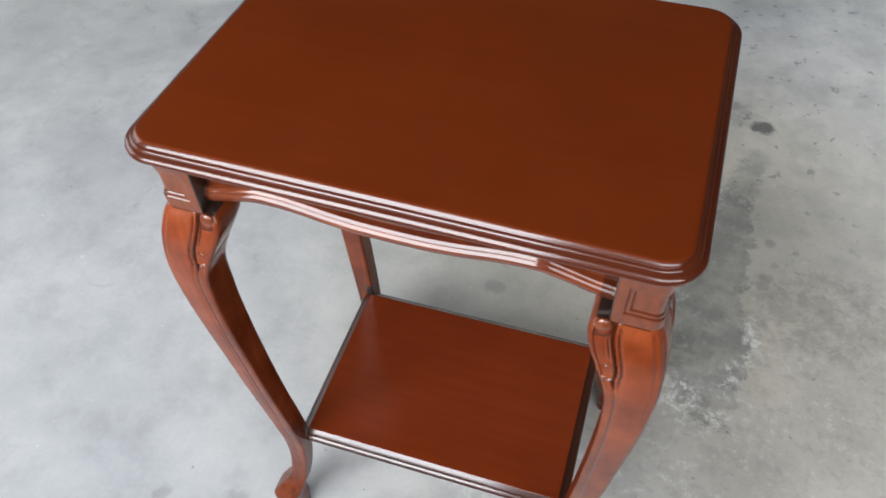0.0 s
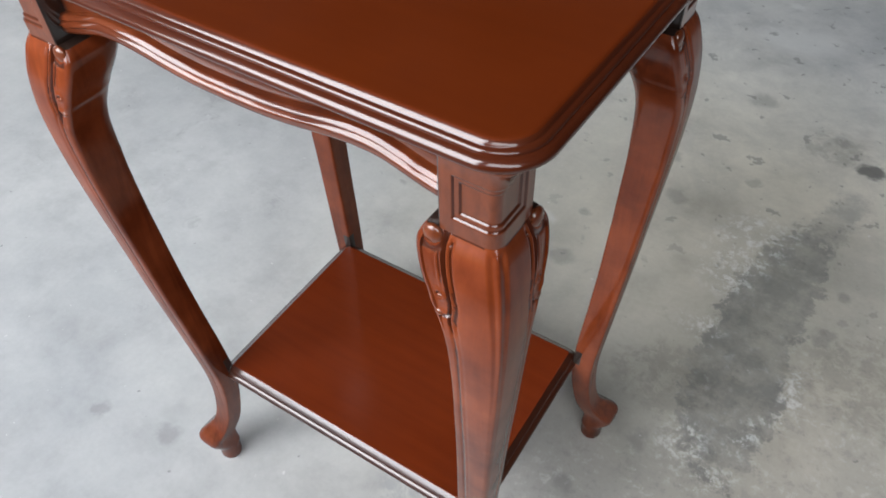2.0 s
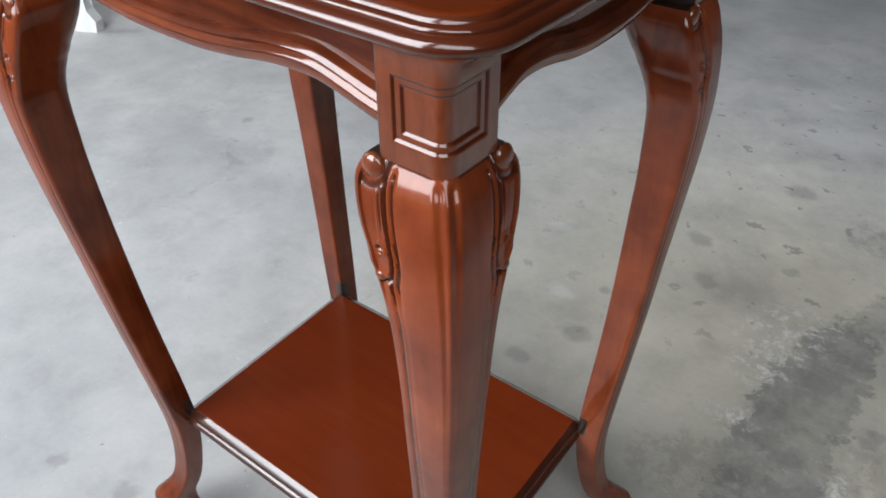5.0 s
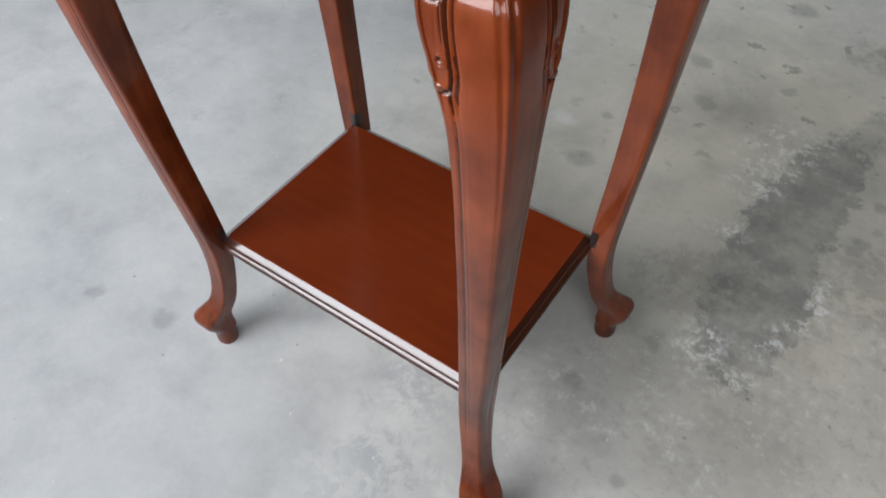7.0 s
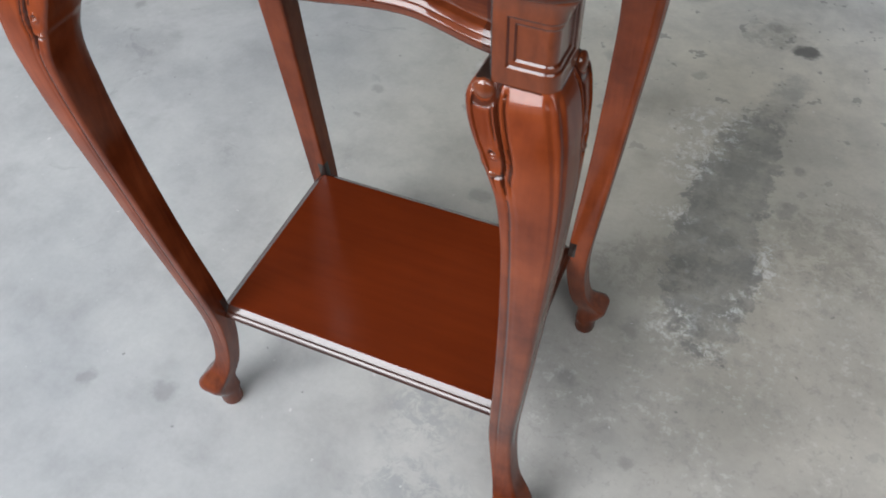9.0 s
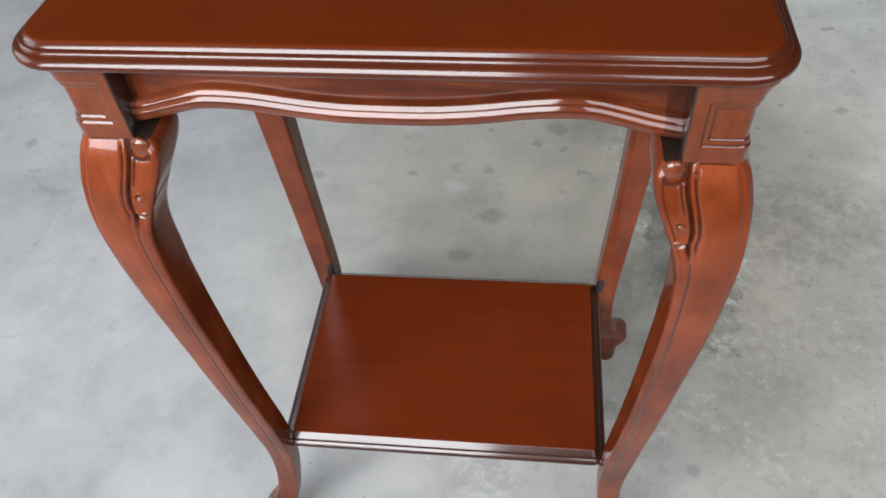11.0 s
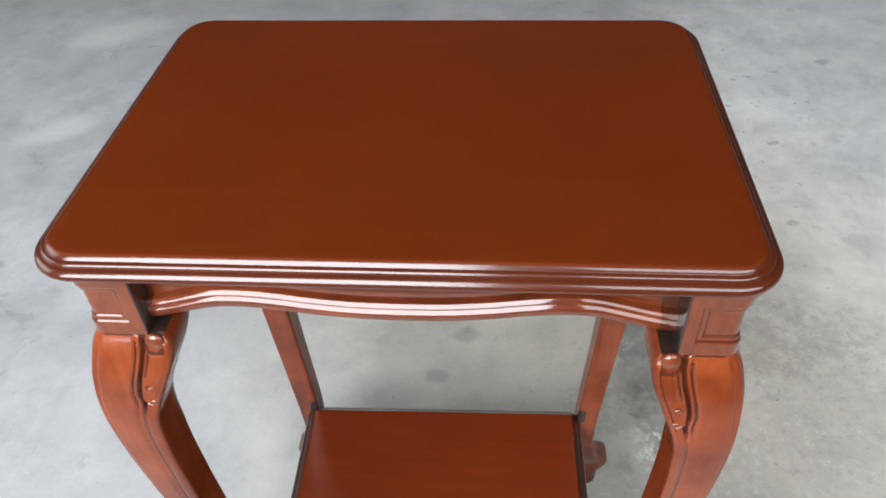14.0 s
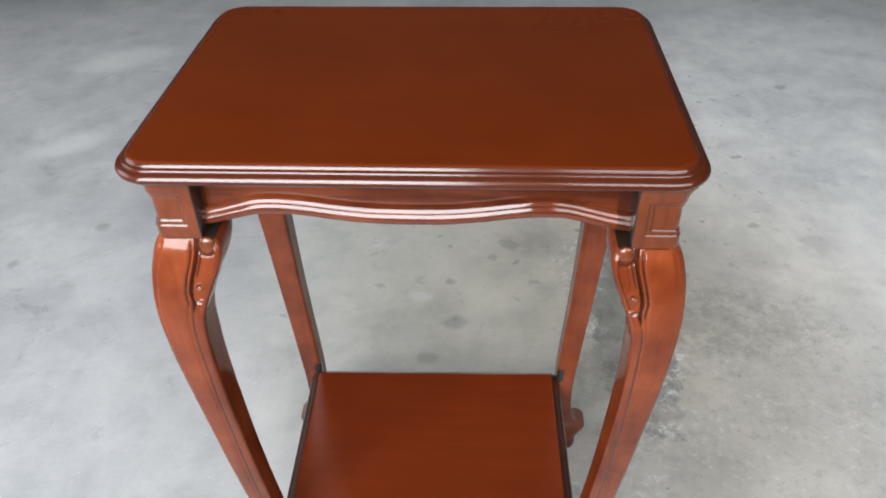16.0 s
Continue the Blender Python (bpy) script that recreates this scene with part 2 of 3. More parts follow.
    col = blend(nodes, links, num("MULTIPLY", swirl, 0.26), col, (0.60, 0.61, 0.61))
    drag = num("MULTIPLY", patch(softer, -0.85, 0.9, 0.55, 1.0, 15, 0.6), spread(noise_at(8.0, 6, 0.7, 25.0, 1.2), 0.60, 0.68))
    col = blend(nodes, links, num("MULTIPLY", drag, 0.40), col, (0.20, 0.205, 0.21))
    # small dark spots of oil and old paint
    spots = most([patch(softer, x, y, r, r * 0.85, 0, 0.45) for x, y, r in (
        (0.066, 0.787, 0.022), (0.121, 0.679, 0.022), (-0.004, 0.552, 0.014), (0.012, 0.43, 0.022), (-0.301, -0.177, 0.017),
        (0.208, 0.062, 0.015), (0.314, -0.026, 0.012), (0.438, 0.507, 0.014), (0.265, 0.177, 0.016), (-0.039, 0.335, 0.018),
        (-0.330, 0.52, 0.014), (-0.329, 0.437, 0.008), (-0.145, 0.532, 0.009), (-0.805, 0.722, 0.014), (-0.955, 0.581, 0.014),
        (0.672, 0.756, 0.012), (0.934, 1.44, 0.016), (-0.365, 0.807, 0.018), (0.168, 1.059, 0.026), (0.337, 0.999, 0.02), (0.447, 0.595, 0.012), (0.436, 0.49, 0.014), (0.233, 0.792, 0.012), (-0.417, -0.205, 0.012))])
    col = blend(nodes, links, num("MULTIPLY", spots, 0.36), col, (0.13, 0.13, 0.125))
    oil = patch(softer, 0.408, 0.937, 0.026, 0.020, 0, 0.3)
    col = blend(nodes, links, num("MULTIPLY", oil, 0.8), col, (0.075, 0.075, 0.075))
    faint = spread(noise_at(7.5, 3, 0.5, 11.3), 0.66, 0.74)
    col = blend(nodes, links, num("MULTIPLY", faint, 0.18), col, (0.17, 0.17, 0.165))
    flecks = spread(noise_at(75, 2, 0.5, 14.1), 0.735, 0.765)
    col = blend(nodes, links, num("MULTIPLY", flecks, 0.45), col, (0.66, 0.66, 0.65))
    specks = spread(noise_at(52, 2, 0.5, 17.9), 0.745, 0.775)
    col = blend(nodes, links, num("MULTIPLY", specks, 0.55), col, (0.11, 0.11, 0.105))
    pocks = num("MULTIPLY", patch(ragged, 0.25, 1.15, 0.55, 0.65, 0, 0.5), spread(noise_at(26, 3, 0.6, 31.0), 0.625, 0.67))
    col = blend(nodes, links, num("MULTIPLY", pocks, 0.55), col, (0.15, 0.15, 0.145))
    links.new(col, b.inputs["Base Color"])
    r = spread(mottle, 0.3, 0.7, 0.50, 0.72)
    links.new(num("SUBTRACT", r, num("MULTIPLY", stain, 0.08)), b.inputs["Roughness"])
    height = num("ADD", num("MULTIPLY", mottle, 0.5), num("ADD", num("MULTIPLY", grit, 0.12), num("MULTIPLY", crust, 0.35)))
    bump = add(nodes, links, "Bump", (("Height", height), ("Strength", 0.22), ("Distance", 0.003))).outputs[0]
    links.new(bump, b.inputs["Normal"])
    return mat


def plain(name, lo, hi, rough, scale=3.0):
    """A painted or raw surface that varies a little."""
    mat, nodes, links, b = material(name, rough)
    at = add(nodes, links, "TexCoord").outputs["Object"]
    n = add(nodes, links, "TexNoise", (("Vector", at), ("Scale", scale), ("Detail", 6.0), ("Roughness", 0.65))).outputs[0]
    links.new(ramp(nodes, links, n, ((0.3, lo), (0.7, hi))), b.inputs["Base Color"])
    bump = add(nodes, links, "Bump", (("Height", n), ("Strength", 0.2), ("Distance", 0.004))).outputs[0]
    links.new(bump, b.inputs["Normal"])
    return mat


floor_mat = concrete()
# Near-black, so that the unseen walls and ceiling reflect darkly in the lacquer.
wall_mat = plain("unseen_dark_wall", (0.030, 0.028, 0.027), (0.048, 0.046, 0.044), 0.9)
ceiling_mat = plain("unseen_dark_ceiling", (0.018, 0.015, 0.013), (0.030, 0.026, 0.023), 0.8)
foam_mat = plain("white_polystyrene", (0.74, 0.75, 0.76), (0.84, 0.85, 0.86), 0.75, 60.0)


# mesh helpers
def mesh_of(name, verts, faces, mat, smooth=True):
    me = bpy.data.meshes.new(name)
    me.from_pydata([tuple(v) for v in verts], [], faces)
    me.materials.append(mat)
    me.validate()
    me.update()
    if smooth:
        me.polygons.foreach_set("use_smooth", [True] * len(me.polygons))
        me.set_sharp_from_angle(angle=radians(38))
    return me


def part(name, me, parent, label=""):
    ob = new(name, me)
    ob.parent = parent
    return tagged(ob, label)


def grid_faces(rows, cols, closed=True, flip=False):
    out = []
    for i in range(rows - 1):
        for j in range(cols if closed else cols - 1):
            k = (j + 1) % cols
            f = (i * cols + j, i * cols + k, (i + 1) * cols + k, (i + 1) * cols + j)
            out.append(f[::-1] if flip else f)
    return out


def box(bm, x0, x1, y0, y1, z0, z1):
    v = [bm.verts.new((x, y, z)) for z in (z0, z1) for y in (y0, y1) for x in (x0, x1)]
    for f in ((0, 2, 3, 1), (4, 5, 7, 6), (0, 1, 5, 4), (2, 6, 7, 3), (0, 4, 6, 2), (1, 3, 7, 5)):
        bm.faces.new([v[i] for i in f])


def boxes(name, mat, cuts, label):
    bm = bmesh.new()
    for c in cuts:
        box(bm, *c)
    me = bpy.data.meshes.new(name)
    bm.to_mesh(me)
    bm.free()
    me.materials.append(mat)
    return tagged(new(name, me), label, name.split("_")[0], kind="structure")


# the room: a concrete floor, with unseen walls and roof added to shape the light, open to daylight in front and at one
# side
X0, X1, Y0, Y1, H = -3.0, 3.6, -1.25, 4.6, 3.2
boxes("floor", floor_mat, [(X0 - 3, X1 + 0.2, Y0 - 3, Y1 + 0.2, -0.12, 0.0)], "worn grey concrete floor with stains and chalky patches")
boxes("ceiling", ceiling_mat, [(X0 - 0.2, X1 + 0.2, Y0 - 0.2, Y1 + 0.2, H, H + 0.12)], "unseen dark roof added to keep reflections dark")
boxes("wall_north", wall_mat, [(X0, X1, Y1, Y1 + 0.2, 0, H)], "unseen dark wall added to close the room")
boxes("wall_east", wall_mat, [(X1, X1 + 0.2, Y0 - 0.2, Y1 + 0.2, 0, H)], "unseen dark wall added to close the room")
boxes("wall_south", wall_mat, [(X0, -1.35, Y0 - 0.2, Y0, 0, H), (-1.35, 0.10, Y0 - 0.2, Y0, 3.0, H), (0.10, 0.30, Y0 - 0.2, Y0, 0, H), (0.30, 2.6, Y0 - 0.2, Y0, 0, 1.3),
     (0.30, 2.6, Y0 - 0.2, Y0, 2.7, H), (2.6, X1, Y0 - 0.2, Y0, 0, H)], "unseen dark wall added round a doorway and a window opening")
boxes("wall_west", wall_mat, [(X0 - 0.2, X0, 0.85, Y1 + 0.2, 0, H), (X0 - 0.2, X0, -1.15, 0.85, 2.85, H), (X0 - 0.2, X0, Y0 - 0.2, -1.15, 0, H)], "unseen dark wall added round a wide opening")

# the side table
HX, HY, TOP = 0.230, 0.1675, 0.733
LEG_X, LEG_Y = 0.190, 0.1385
BLOCK, UNDER = 0.6615, TOP - 0.01575
SHELF = 0.200


def rounded(hx, hy, r, n=14):
    """A rounded rectangle's outline, anticlockwise."""
    out = []
    for q, (sx, sy) in enumerate(((1, 1), (-1, 1), (-1, -1), (1, -1))):
        for k in range(n + 1):
            a = radians(90 * q + 90 * k / n)
            out.append((sx * (hx - r) + r * math.cos(a), sy * (hy - r) + r * math.sin(a)))
    return out


def slab(name, hx, hy, r, top, profile, mat, edge_mat, edge_from):
    """A board with a moulded edge. profile: (inset, drop) from the upper face outwards and down."""
    verts, n = [], None
    for inset, drop in profile:
        line = rounded(hx - inset, hy - inset, max(r - inset, 0.002))
        n = len(line)
        verts += [(x, y, top - drop) for x, y in line]
    faces = grid_faces(len(profile), n, flip=True)
    faces.append(tuple(range(n)))
    faces.append(tuple(reversed(range((len(profile) - 1) * n, len(profile) * n))))
    me = mesh_of(name, verts, faces, mat)
    me.materials.append(edge_mat)
    me.polygons.foreach_set("material_index", [1 if i // n >= edge_from and i < (len(profile) - 1) * n else 0 for i in range(len(faces))])
    return me


TOP_EDGE = [(0.0150, 0.0), (0.0126, 0.0), (0.0119, 0.0003), (0.0108, 0.0011), (0.0096, 0.0024), (0.0090, 0.0035), (0.0088, 0.0042),
            (0.0085, 0.0045), (0.0077, 0.0046), (0.0067, 0.0050), (0.0058, 0.0059), (0.0054, 0.0069), (0.0053, 0.0078), (0.0053, 0.0083),
            (0.0050, 0.0085), (0.0041, 0.0086), (0.0029, 0.0092), (0.0016, 0.0104), (0.0006, 0.0120), (0.0001, 0.0138), (0.0, 0.0152),
            (0.0004, 0.0169), (0.0014, 0.0185), (0.0028, 0.0198), (0.0048, 0.0207), (0.0070, 0.0210), (0.0110, 0.0210)]
TOP_EDGE = [(inset, 0.75 * drop) for inset, drop in TOP_EDGE]
SHELF_EDGE = [(0.0145, 0.0), (0.0131, 0.0), (0.0126, 0.0002), (0.0122, 0.0005), (0.0094, 0.0028), (0.0066, 0.0050), (0.0062, 0.0054), (0.0061, 0.0062),
              (0.0058, 0.0065), (0.0052, 0.0065), (0.0048, 0.0067), (0.0030, 0.0080), (0.0014, 0.0094), (0.0007, 0.0105), (0.0006, 0.0118), (0.0014, 0.0131),
              (0.0022, 0.0135), (0.0022, 0.0152), (0.0030, 0.0158), (0.0080, 0.0160)]

# the leg: height, inner and outer edge along the diagonal
LEG_EDGES = ((0.000, 0.0008, 0.0266), (0.004, -0.0002, 0.0276), (0.020, -0.0002, 0.0282), (0.029, 0.0000, 0.0302), (0.038, 0.0006, 0.0352), (0.047, 0.0008, 0.0390), (0.056, 0.0002, 0.0395),
             (0.064, -0.0016, 0.0350), (0.073, -0.0046, 0.0268), (0.088, -0.0084, 0.0176), (0.110, -0.0121, 0.0118), (0.150, -0.0169, 0.0076), (0.190, -0.0187, 0.0072),
             (0.240, -0.0168, 0.0104), (0.300, -0.0131, 0.0150), (0.360, -0.0100, 0.0196), (0.420, -0.0077, 0.0236), (0.480, -0.0061, 0.0279),
             (0.530, -0.0055, 0.0312), (0.570, -0.0078, 0.0328), (0.588, -0.0112, 0.0329), (0.603, -0.0166, 0.0323), (0.617, -0.0222, 0.0313), (0.630, -0.0278, 0.0298),
             (0.642, -0.0318, 0.0273), (0.651, -0.0330, 0.0249), (0.656, -0.0316, 0.0227), (0.659, -0.0299, 0.0210), (0.6613, -0.0282, 0.0197))
LEG = tuple((z, (a + b) / 2, (b - a) / 2) for z, a, b in LEG_EDGES)


def along(table, z):
    """Values of a table at z, smoothly (Catmull-Rom)."""
    zs = [r[0] for r in table]
    if z <= zs[0]:
        return table[0][1:]
    for i in range(len(zs) - 1):
        if z <= zs[i + 1]:
            t = (z - zs[i]) / (zs[i + 1] - zs[i])
            out = []
            for c in range(1, len(table[0])):
                p1, p2 = table[i][c], table[i + 1][c]
                d = zs[i + 1] - zs[i]
                m1 = (p2 - table[i - 1][c]) / (zs[i + 1] - zs[i - 1]) * d if i else p2 - p1
                m2 = (table[i + 2][c] - p1) / (zs[i + 2] - zs[i]) * d if i + 2 < len(zs) else p2 - p1
                out.append((2 * t**3 - 3 * t**2 + 1) * p1 + (t**3 - 2 * t**2 + t) * m1 + (3 * t**2 - 2 * t**3) * p2 + (t**3 - t**2) * m2)
            return out
    return table[-1][1:]


def leaf_line(z):
    """The outer border of the carved leaf on an outward face, which runs on down the leg as a groove."""
    return along(((0.0, -0.007, 0), (0.19, -0.0084, 0), (0.30, -0.0039, 0), (0.42, 0.0004, 0), (0.53, 0.0018, 0), (0.575, 0.0008, 0), (0.590, -0.0020, 0), (0.602, -0.0046, 0),
                  (0.612, -0.0040, 0), (0.624, -0.0062, 0), (0.638, -0.0100, 0), (0.650, -0.0126, 0), (0.6615, -0.0130, 0)), z)[0]


def dent(x, wide):
    return math.exp(-(x / wide) ** 2)


def relief(u, z):
    """Carving on an outward face of the leg: how far it stands out at u across the face."""
    d = z - 0.12
    if d < 0.0 or z > 0.6612:
        return 0.0
    e = leaf_line(z)
    low = min(1.0, d / 0.08)
    knee = max(0.0, min(1.0, (z - 0.585) / 0.018))
    knee = knee * knee * (3 - 2 * knee)
    out = -low * (1 - knee) * (0.0010 * dent(u - e, 0.0014) + 0.0004 * dent(u - e - 0.0036, 0.0016))
    if knee > 0.0:
        top = max(0.0, min(1.0, (0.6600 - z) / 0.004))
        out -= knee * (0.0027 * dent(u - e, 0.0012) + 0.0018 * top * dent(u - e - 0.0045, 0.0013))
        if u < e:
            out -= knee * (0.0012 + 0.020 * max(0.0, e - u - 0.0100))
            mid = e - 0.0072
            # the hollow round the scroll, and flutes that run down from it
            r = math.hypot(u + 0.0222, z - 0.6565)
            out -= 0.0007 * dent(r - 0.0086, 0.0016)
            comb = max(0.0, min(1.0, (z - 0.622) / 0.012)) * max(0.0, min(1.0, (r - 0.0090) / 0.003))
            out += 0.0005 * comb * math.sin((u - e) * 1900.0) * dent(u - e + 0.0032, 0.0036)
            # a drilled eye, and the notch that ends the leaf
            r = math.hypot(u - mid, z - 0.6195)
            out += knee * (0.0010 * dent(r - 0.0032, 0.0012) - 0.0016 * dent(r, 0.0018))
            out -= 0.0022 * dent(z - 0.6010 - 0.25 * (u - mid), 0.0013) - 0.0009 * dent(z - 0.6050 - 0.25 * (u - mid), 0.0022)
    return out


def leg_ring(z):
    """One cross-section of the leg of the + + corner, about the leg's own axis."""
    block = z >= BLOCK
    s, h = (0.0, 0.0194) if block else along(LEG, z)
    foot = max(0.0, min(1.0, (0.072 - z) / 0.044))
    r_out = 0.0085 if block else 0.34 * h + (0.98 - 0.34) * h * foot
    r_side = 0.0012 if block else 0.16 * h + (0.98 - 0.16) * h * foot
    knee = max(0.0, min(1.0, (z - 0.54) / 0.07))
    heel = max(0.30 * foot, min(1.0, (0.034 - z) / 0.014))
    r_in = 0.0012 if block else 0.20 * h + 0.78 * h * max(heel, 0.75 * knee)
    ring = []

    def arc(cx, cy, r, a0, a1, n):
        for k in range(n + 1):
            a = radians(a0 + (a1 - a0) * k / n)
            ring.append((cx + r * math.cos(a), cy + r * math.sin(a), math.cos(a), math.sin(a), None))

    def edge(x0, y0, x1, y1, nx, ny, n, outer):
        for k in range(1, n):
            t = k / n
            ring.append((x0 + (x1 - x0) * t, y0 + (y1 - y0) * t, nx, ny, outer))

    arc(-h + r_in, -h + r_in, r_in, 180, 270, 4)
    edge(-h + r_in, -h, h - r_side, -h, 0, -1, 6, None)
    arc(h - r_side, -h + r_side, r_side, 270, 360, 4)
    edge(h, -h + r_side, h, h - r_out, 1, 0, 52, True)
    first = len(ring)
    arc(h - r_out, h - r_out, r_out, 0, 90, 16)
    last = len(ring)
    edge(h - r_out, h, -h + r_side, h, 0, 1, 52, True)
    arc(-h + r_side, h - r_side, r_side, 90, 180, 4)
    edge(-h, h - r_side, -h, -h + r_in, -1, 0, 6, None)
    out = []
    for i, (x, y, nx, ny, outer) in enumerate(ring):
        d = cut = 0.0
        corner = first <= i < last
        if not (outer or corner) and 0.58 < z < 0.64:
            d = 0.0006 * math.exp(-((z - 0.611) / 0.0035) ** 2)
        if outer or corner:
            side = h if corner else (y if nx else x)  # runs from -h at the inner edge to +h at the corner
            if block:
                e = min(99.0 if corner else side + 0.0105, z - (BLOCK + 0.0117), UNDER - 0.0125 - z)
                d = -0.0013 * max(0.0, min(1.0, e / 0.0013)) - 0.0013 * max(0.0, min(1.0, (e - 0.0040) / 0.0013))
                # Panel step walls get dark wood as painted shade, the rest carving wood.
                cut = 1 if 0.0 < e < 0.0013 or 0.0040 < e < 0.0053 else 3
                d += (0.0060 * nx * nx + 0.0010 * ny * ny) * min(1.0, max(0.0, (z - UNDER + 0.0125) / 0.0125)) ** 1.8
            else:
                cut = 0.0 if corner else relief(side + s, z)
                d += cut
                if not corner and z > 0.10:
                    q = (side + h - r_side) / (2 * h - r_out - r_side)
                    d += 0.16 * h * q * (1 - q) * max(0.0, min(1.0, (0.6610 - z) / 0.03))
                if 0.40 < z < 0.6605:
                    w = min(1.0, (z - 0.40) / 0.16) * min(1.0, (0.6605 - z) / 0.004)
                    a = math.degrees(math.atan2(ny, nx)) if corner else (0 if nx else 90)
                    if corner:
                        d += (0.0003 + 0.0005 * knee) * w * (math.cos(radians((a - 45) * 8.0)) - 1.0)
        px, py = x + nx * d, y + ny * d
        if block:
            # Inward faces of the block take the black wood.
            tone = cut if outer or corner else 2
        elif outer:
            # Deep grooves, the scroll's hollow and the knee's top edge take the dark wood.
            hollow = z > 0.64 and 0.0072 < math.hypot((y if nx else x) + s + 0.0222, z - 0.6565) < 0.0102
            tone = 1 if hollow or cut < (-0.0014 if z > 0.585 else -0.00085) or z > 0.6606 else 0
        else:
            # The inner corner at the shelf joint takes the black wood too.
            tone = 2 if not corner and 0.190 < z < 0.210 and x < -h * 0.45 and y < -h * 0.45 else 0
        out.append((px + s, py + s, tone))
    return out


def leaning(lean, z):
    """How far a leg leans at a height: the table is a little out of true."""
    t = max(0.0, min(1.0, (z - 0.03) / 0.45))
    head = max(0.0, min(1.0, (z - 0.605) / 0.05))
    return lean[0] * t + lean[2] * head, lean[1] * t + (0.006 if lean[1] > -0.005 else 0.003) * (1 - t)


def leg_mesh(sx, sy, lean):
    zs = [0.0005 + 0.0595 * k / 26 for k in range(26)] + [0.06 + 0.525 * k / 60 for k in range(60)] + [0.585 + (BLOCK - 0.5855) * k / 76 for k in range(77)]
    zs += [BLOCK + 0.0005 + (UNDER + 0.0020 - BLOCK) * k / 90 for k in range(91)]
    verts, n, tones = [], 0, []
    for z in zs:
        ring = leg_ring(z)
        n = len(ring)
        lx, ly = leaning(lean, z)
        verts += [(sx * (LEG_X + x) + lx, sy * (LEG_Y + y) + ly, z) for x, y, _ in ring]
        tones.append([g for _, _, g in ring])
    flip = sx * sy < 0
    faces = grid_faces(len(zs), n, flip=flip)
    inner = [g == 2 for g in tones[-1]]
    dark = [max(tones[i][j], tones[i][(j + 1) % n], 2 if zs[i] < BLOCK < zs[i + 1] and inner[j] else 0) for i in range(len(zs) - 1) for j in range(n)]
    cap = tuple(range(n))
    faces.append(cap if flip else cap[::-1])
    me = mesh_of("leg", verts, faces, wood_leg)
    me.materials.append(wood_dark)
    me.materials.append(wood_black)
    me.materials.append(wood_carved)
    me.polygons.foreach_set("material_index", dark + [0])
    return me


def knob(u, o, z, ru, ro, rz, rings=7, sides=14):
    """A rounded boss, flattened outwards."""
    verts, faces = [], []
    for i in range(rings + 1):
        a = math.pi * (0.02 + 0.96 * i / rings)
        verts += [(u + ru * math.sin(a) * math.cos(2 * math.pi * k / sides), o - ro * math.cos(a), z + rz * math.sin(a) * math.sin(2 * math.pi * k / sides)) for k in range(sides)]
    faces += grid_faces(rings + 1, sides, flip=True)
    faces += [tuple(range(sides)), tuple(reversed(range(rings * sides, (rings + 1) * sides)))]
    return verts, faces


def face_out(z):
    s, h = along(LEG, min(z, 0.6600))
    return s + h


def on_face(name, pieces, sx, sy, on_x, lean):
    """Pieces given as (u across, out, z) laid on one outward face of a leg."""
    verts, faces = [], []
    flip = (sx * sy < 0) != (not on_x)
    for v, f in pieces:
        base = len(verts)
        for u, o, z in v:
            a, b = (o, u) if on_x else (u, o)
            lx, ly = leaning(lean, z)
            verts.append((sx * (LEG_X + a) + lx, sy * (LEG_Y + b) + ly, z))
        faces += [tuple(base + i for i in (face if flip else face[::-1])) for face in f]
    return mesh_of(name, verts, faces, wood_carved)


def carve(leg, sx, sy, on_x, lean):
    """The scroll at the head of the leaf, and the small beads round it."""
    z = 0.6565
    cu, co = -0.0222, face_out(0.652) - 0.0040
    part("scroll", on_face("scroll", [knob(cu, co, z, 0.0070, 0.0038, 0.0074, 10, 20)], sx, sy, on_x, lean), leg, "carved scroll boss")
    part("bead", on_face("bead", [knob(cu + 0.0122, co + 0.0008, z - 0.0036, 0.0022, 0.0022, 0.0026, 6, 10)], sx, sy, on_x, lean), leg)
    for z, r in ((0.6175, 0.0019), (0.6040, 0.0026)):
        u = leaf_line(z) - 0.0074
        part("bead", on_face("bead", [knob(u, face_out(z) + relief(u, z) - 0.0004, z, r * 1.4, 0.0016, r, 6, 12)], sx, sy, on_x, lean), leg)


def apron_curve(u):
    """Height of the apron's lower edge; u runs from 0 at the middle to 1 at either end."""
    keys = ((0.0, 0.0, 0), (0.16, 0.0006, 0), (0.32, 0.0034, 0), (0.46, 0.0072, 0), (0.58, 0.0090, 0), (0.68, 0.0084, 0), (0.78, 0.0040, 0), (0.87, -0.0006, 0), (0.94, -0.0030, 0), (1.0, -0.0040, 0))
    return along(keys, abs(u))[0]


# height above the lower edge, and how far the face stands out
APRON_EDGE = ((0.0, -0.012), (0.0, 0.0046), (0.0006, 0.0060), (0.0018, 0.0068), (0.0040, 0.0072), (0.0058, 0.0074), (0.0060, 0.0070), (0.0064, 0.0072), (0.0068, 0.0082), (0.0074, 0.0087), (0.0080, 0.0086), (0.0088, 0.0080), (0.0098, 0.0071), (0.0106, 0.0063),
              (0.0109, 0.0057), (0.0112, 0.0060), (0.0115, 0.0068), (0.0120, 0.0071), (0.0126, 0.0068), (0.0135, 0.0061), (0.0145, 0.0052), (0.0151, 0.0044), (0.0153, 0.0032), (0.0154, 0.0006), (0.0158, 0.0), (0.0190, 0.0), (0.0235, 0.0))


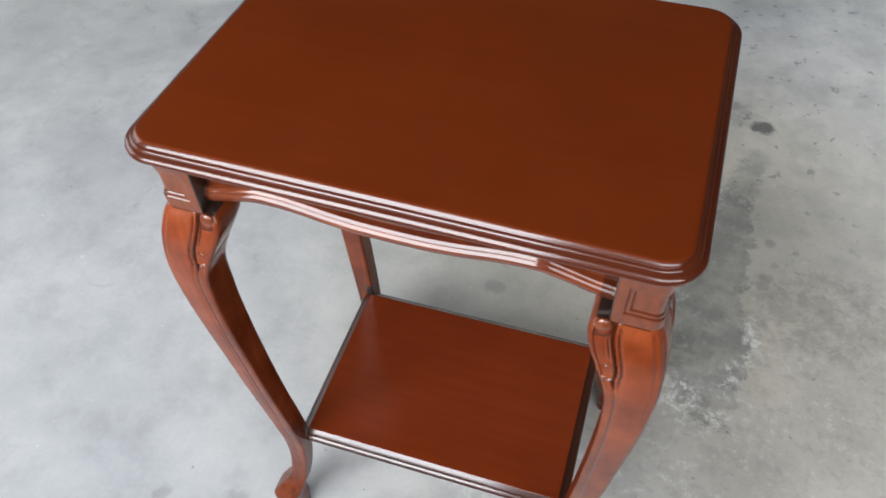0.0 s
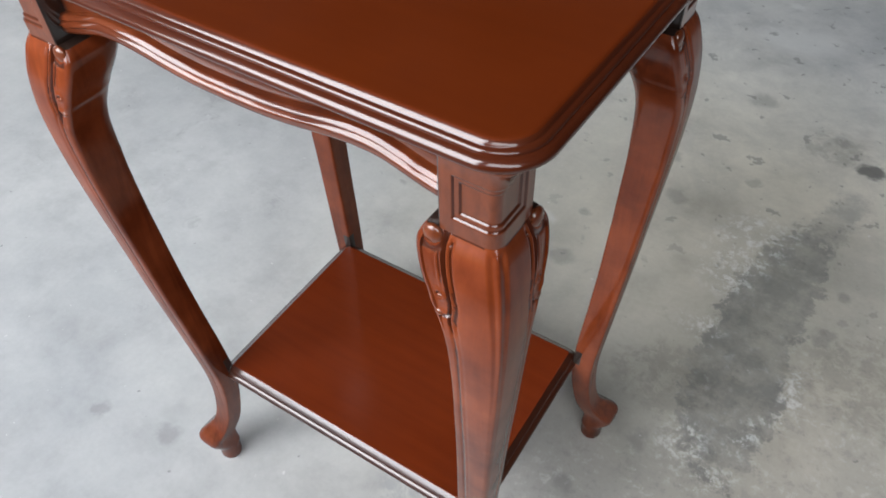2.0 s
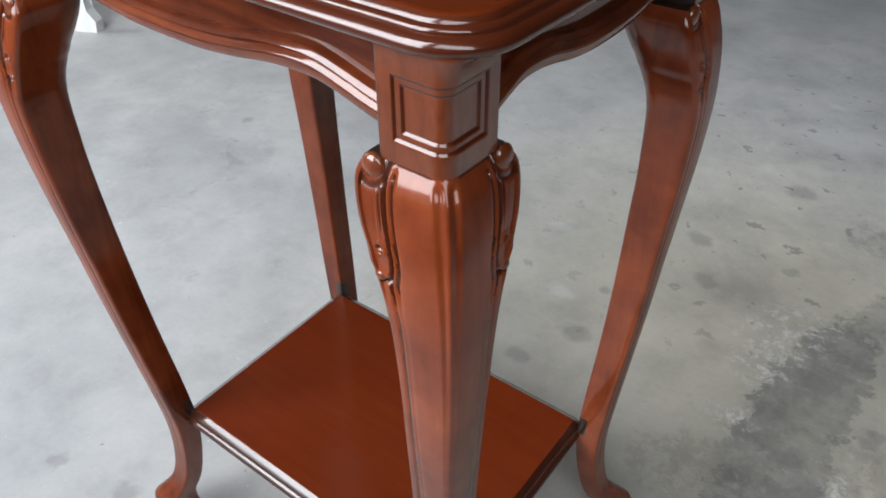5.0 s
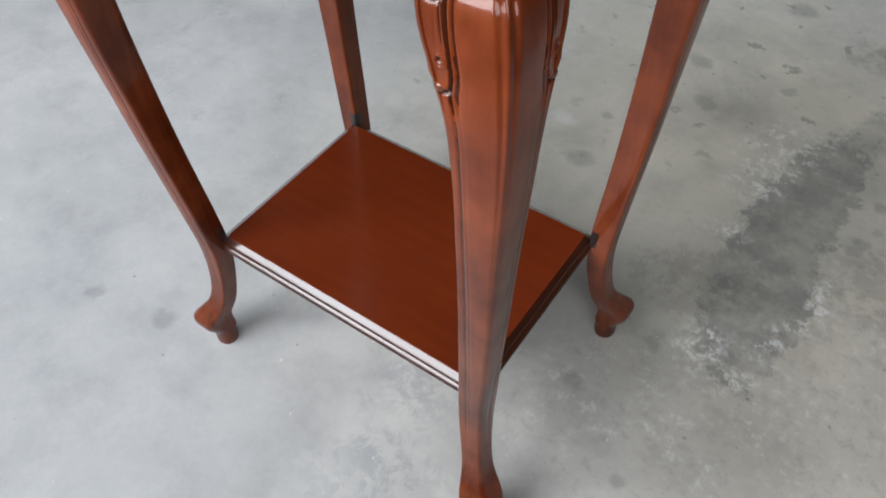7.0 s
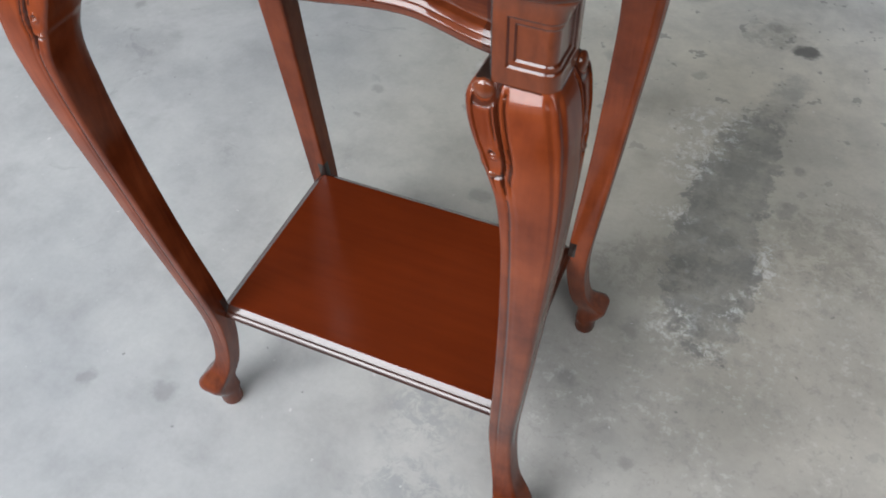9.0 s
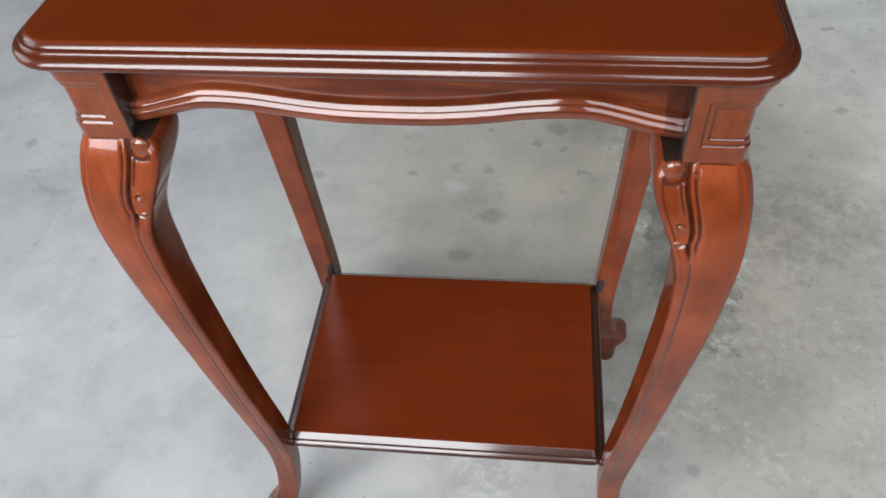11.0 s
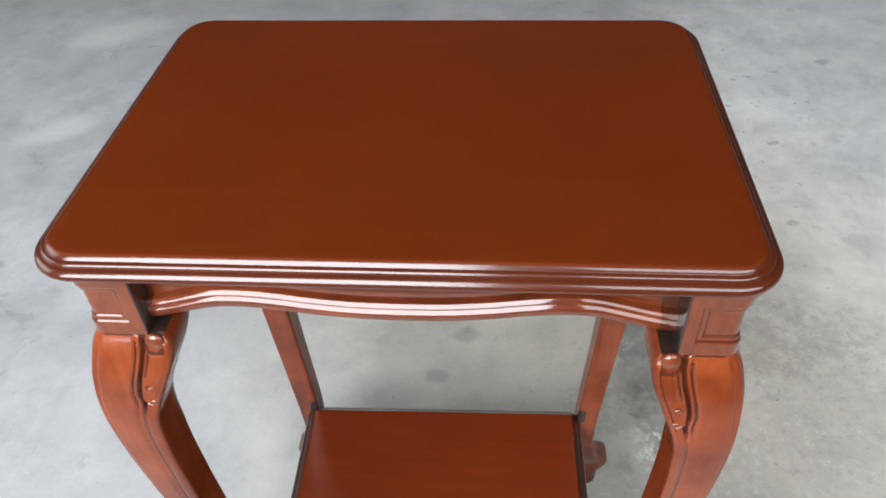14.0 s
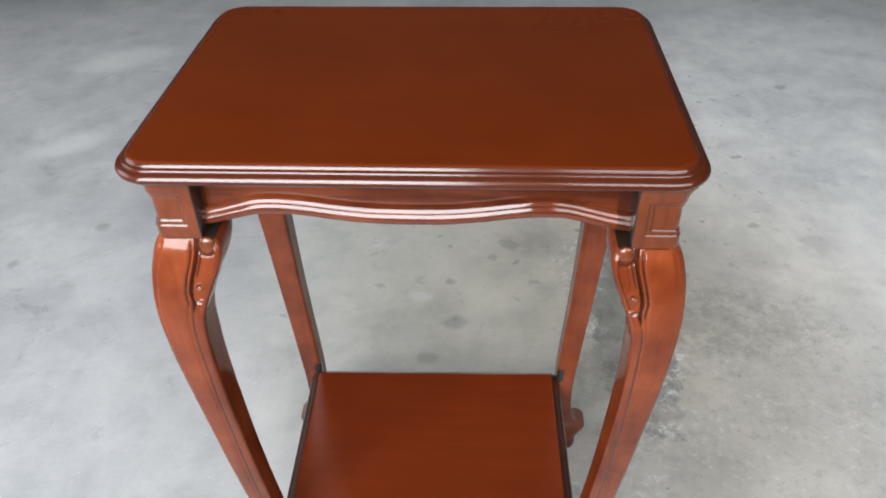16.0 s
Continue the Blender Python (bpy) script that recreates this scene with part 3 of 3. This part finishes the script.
def apron_mesh(half, face, low, turn):
    """A shaped rail with a serpentine, beaded lower edge. turn: quarter turns about the table's middle."""
    n = 90
    verts, cols = [], 0
    for i in range(n + 1):
        u = -1 + 2 * i / n
        z0 = low + apron_curve(u)
        column = [(u * half, face + out, z0 + h) for h, out in APRON_EDGE] + [(u * half, face, UNDER), (u * half, face - 0.020, UNDER), (u * half, face - 0.020, z0)]
        cols = len(column)
        verts += column
    faces = grid_faces(n + 1, cols)
    faces += [tuple(range(cols)), tuple(reversed(range(n * cols, (n + 1) * cols)))]
    c, s = ((1, 0), (0, 1), (-1, 0), (0, -1))[turn]
    me = mesh_of("apron", [(c * x - s * y, s * x + c * y, z) for x, y, z in verts], faces, wood_rail)
    me.materials.append(wood_dark)
    # Both ends are coloured dark in place of the shade beside the leg blocks.
    me.polygons.foreach_set("material_index", [1 if abs(2 * (i // cols + 0.5) / n - 1) > 0.90 else 0 for i in range(len(faces))])
    return me


def side_table():
    table = tagged(new("side_table"), "red-brown lacquered wooden side table with carved legs and lower shelf", "table")
    part("tabletop", slab("tabletop", HX, HY, 0.034, TOP, TOP_EDGE, wood_along, wood_dark, 3), table, "glossy red-brown top with a dark moulded edge")
    shelf = part("lower_shelf", slab("lower_shelf", 0.1825, 0.129, 0.016, SHELF, SHELF_EDGE, wood_shelf, wood_edge, 3), table, "glossy red-brown lower shelf with a dark beaded edge")
    shelf.matrix_basis = pose(-0.0035, 0.003, 0.0, 0, 0, 1.1)
    for half, face, turn in ((LEG_X - 0.010, 0.140, 0), (LEG_Y - 0.010, 0.196, 1), (LEG_X - 0.010, 0.140, 2), (LEG_Y - 0.010, 0.196, 3)):
        part("apron", apron_mesh(half, face, 0.6700, turn), table, "serpentine apron with a beaded lower edge")
    for sx in (-1, 1):
        for sy in (-1, 1):
            lean = ((0.0035, -0.0030, 0.0) if sx > 0 else (0.0002, 0.0010, 0.0026)) if sy < 0 else (0.0012, -0.0150, 0.0) if sx > 0 else (-0.0025, -0.0140, 0.0)
            leg = part("leg", leg_mesh(sx, sy, lean), table, "cabriole leg with a panelled block")
            for on_x in (True, False):
                carve(leg, sx, sy, on_x, lean)
    for ob in table.children_recursive:
        ob.data.transform(Matrix.Diagonal((1.0, 1.0, 1.0055, 1.0)))
    return table


side_table()


def foam_board():
    """A white polystyrene board on edge, with a torn end."""
    rng = random.Random(4)
    n, m = 26, 5
    verts = []
    for i in range(n + 1):
        for j in range(m + 1):
            x = -0.52 + 0.52 * i / n
            z = 0.16 * j / m
            if i == n:
                x += rng.uniform(-0.014, 0.010) - 0.006 * j
            verts.append((x + (rng.uniform(-0.003, 0.003) if 0 < i < n else 0), rng.uniform(-0.002, 0.002), z))
    count = len(verts)
    verts += [(x + (rng.uniform(-0.006, 0.006) if k // (m + 1) == n else 0), y + 0.035, z) for k, (x, y, z) in enumerate(verts)]
    w = m + 1
    faces = []
    for i in range(n):
        for j in range(m):
            a = i * w + j
            faces += [(a, a + w, a + w + 1, a + 1), (count + a, count + a + 1, count + a + w + 1, count + a + w)]
    border = [(i * w, (i + 1) * w) for i in range(n)] + [(n * w + j, n * w + j + 1) for j in range(m)]
    border += [((i + 1) * w + m, i * w + m) for i in range(n)] + [(j + 1, j) for j in range(m)]
    faces += [(b, a, count + a, count + b) for a, b in border]
    ob = new("foam_board", mesh_of("foam_board", verts, faces, foam_mat, False))
    ob.matrix_world = pose(-1.70, 0.665, 0.0, 0, 0, 25)
    return tagged(ob, "white polystyrene packing board with a torn end standing on concrete", "packaging")


foam_board()
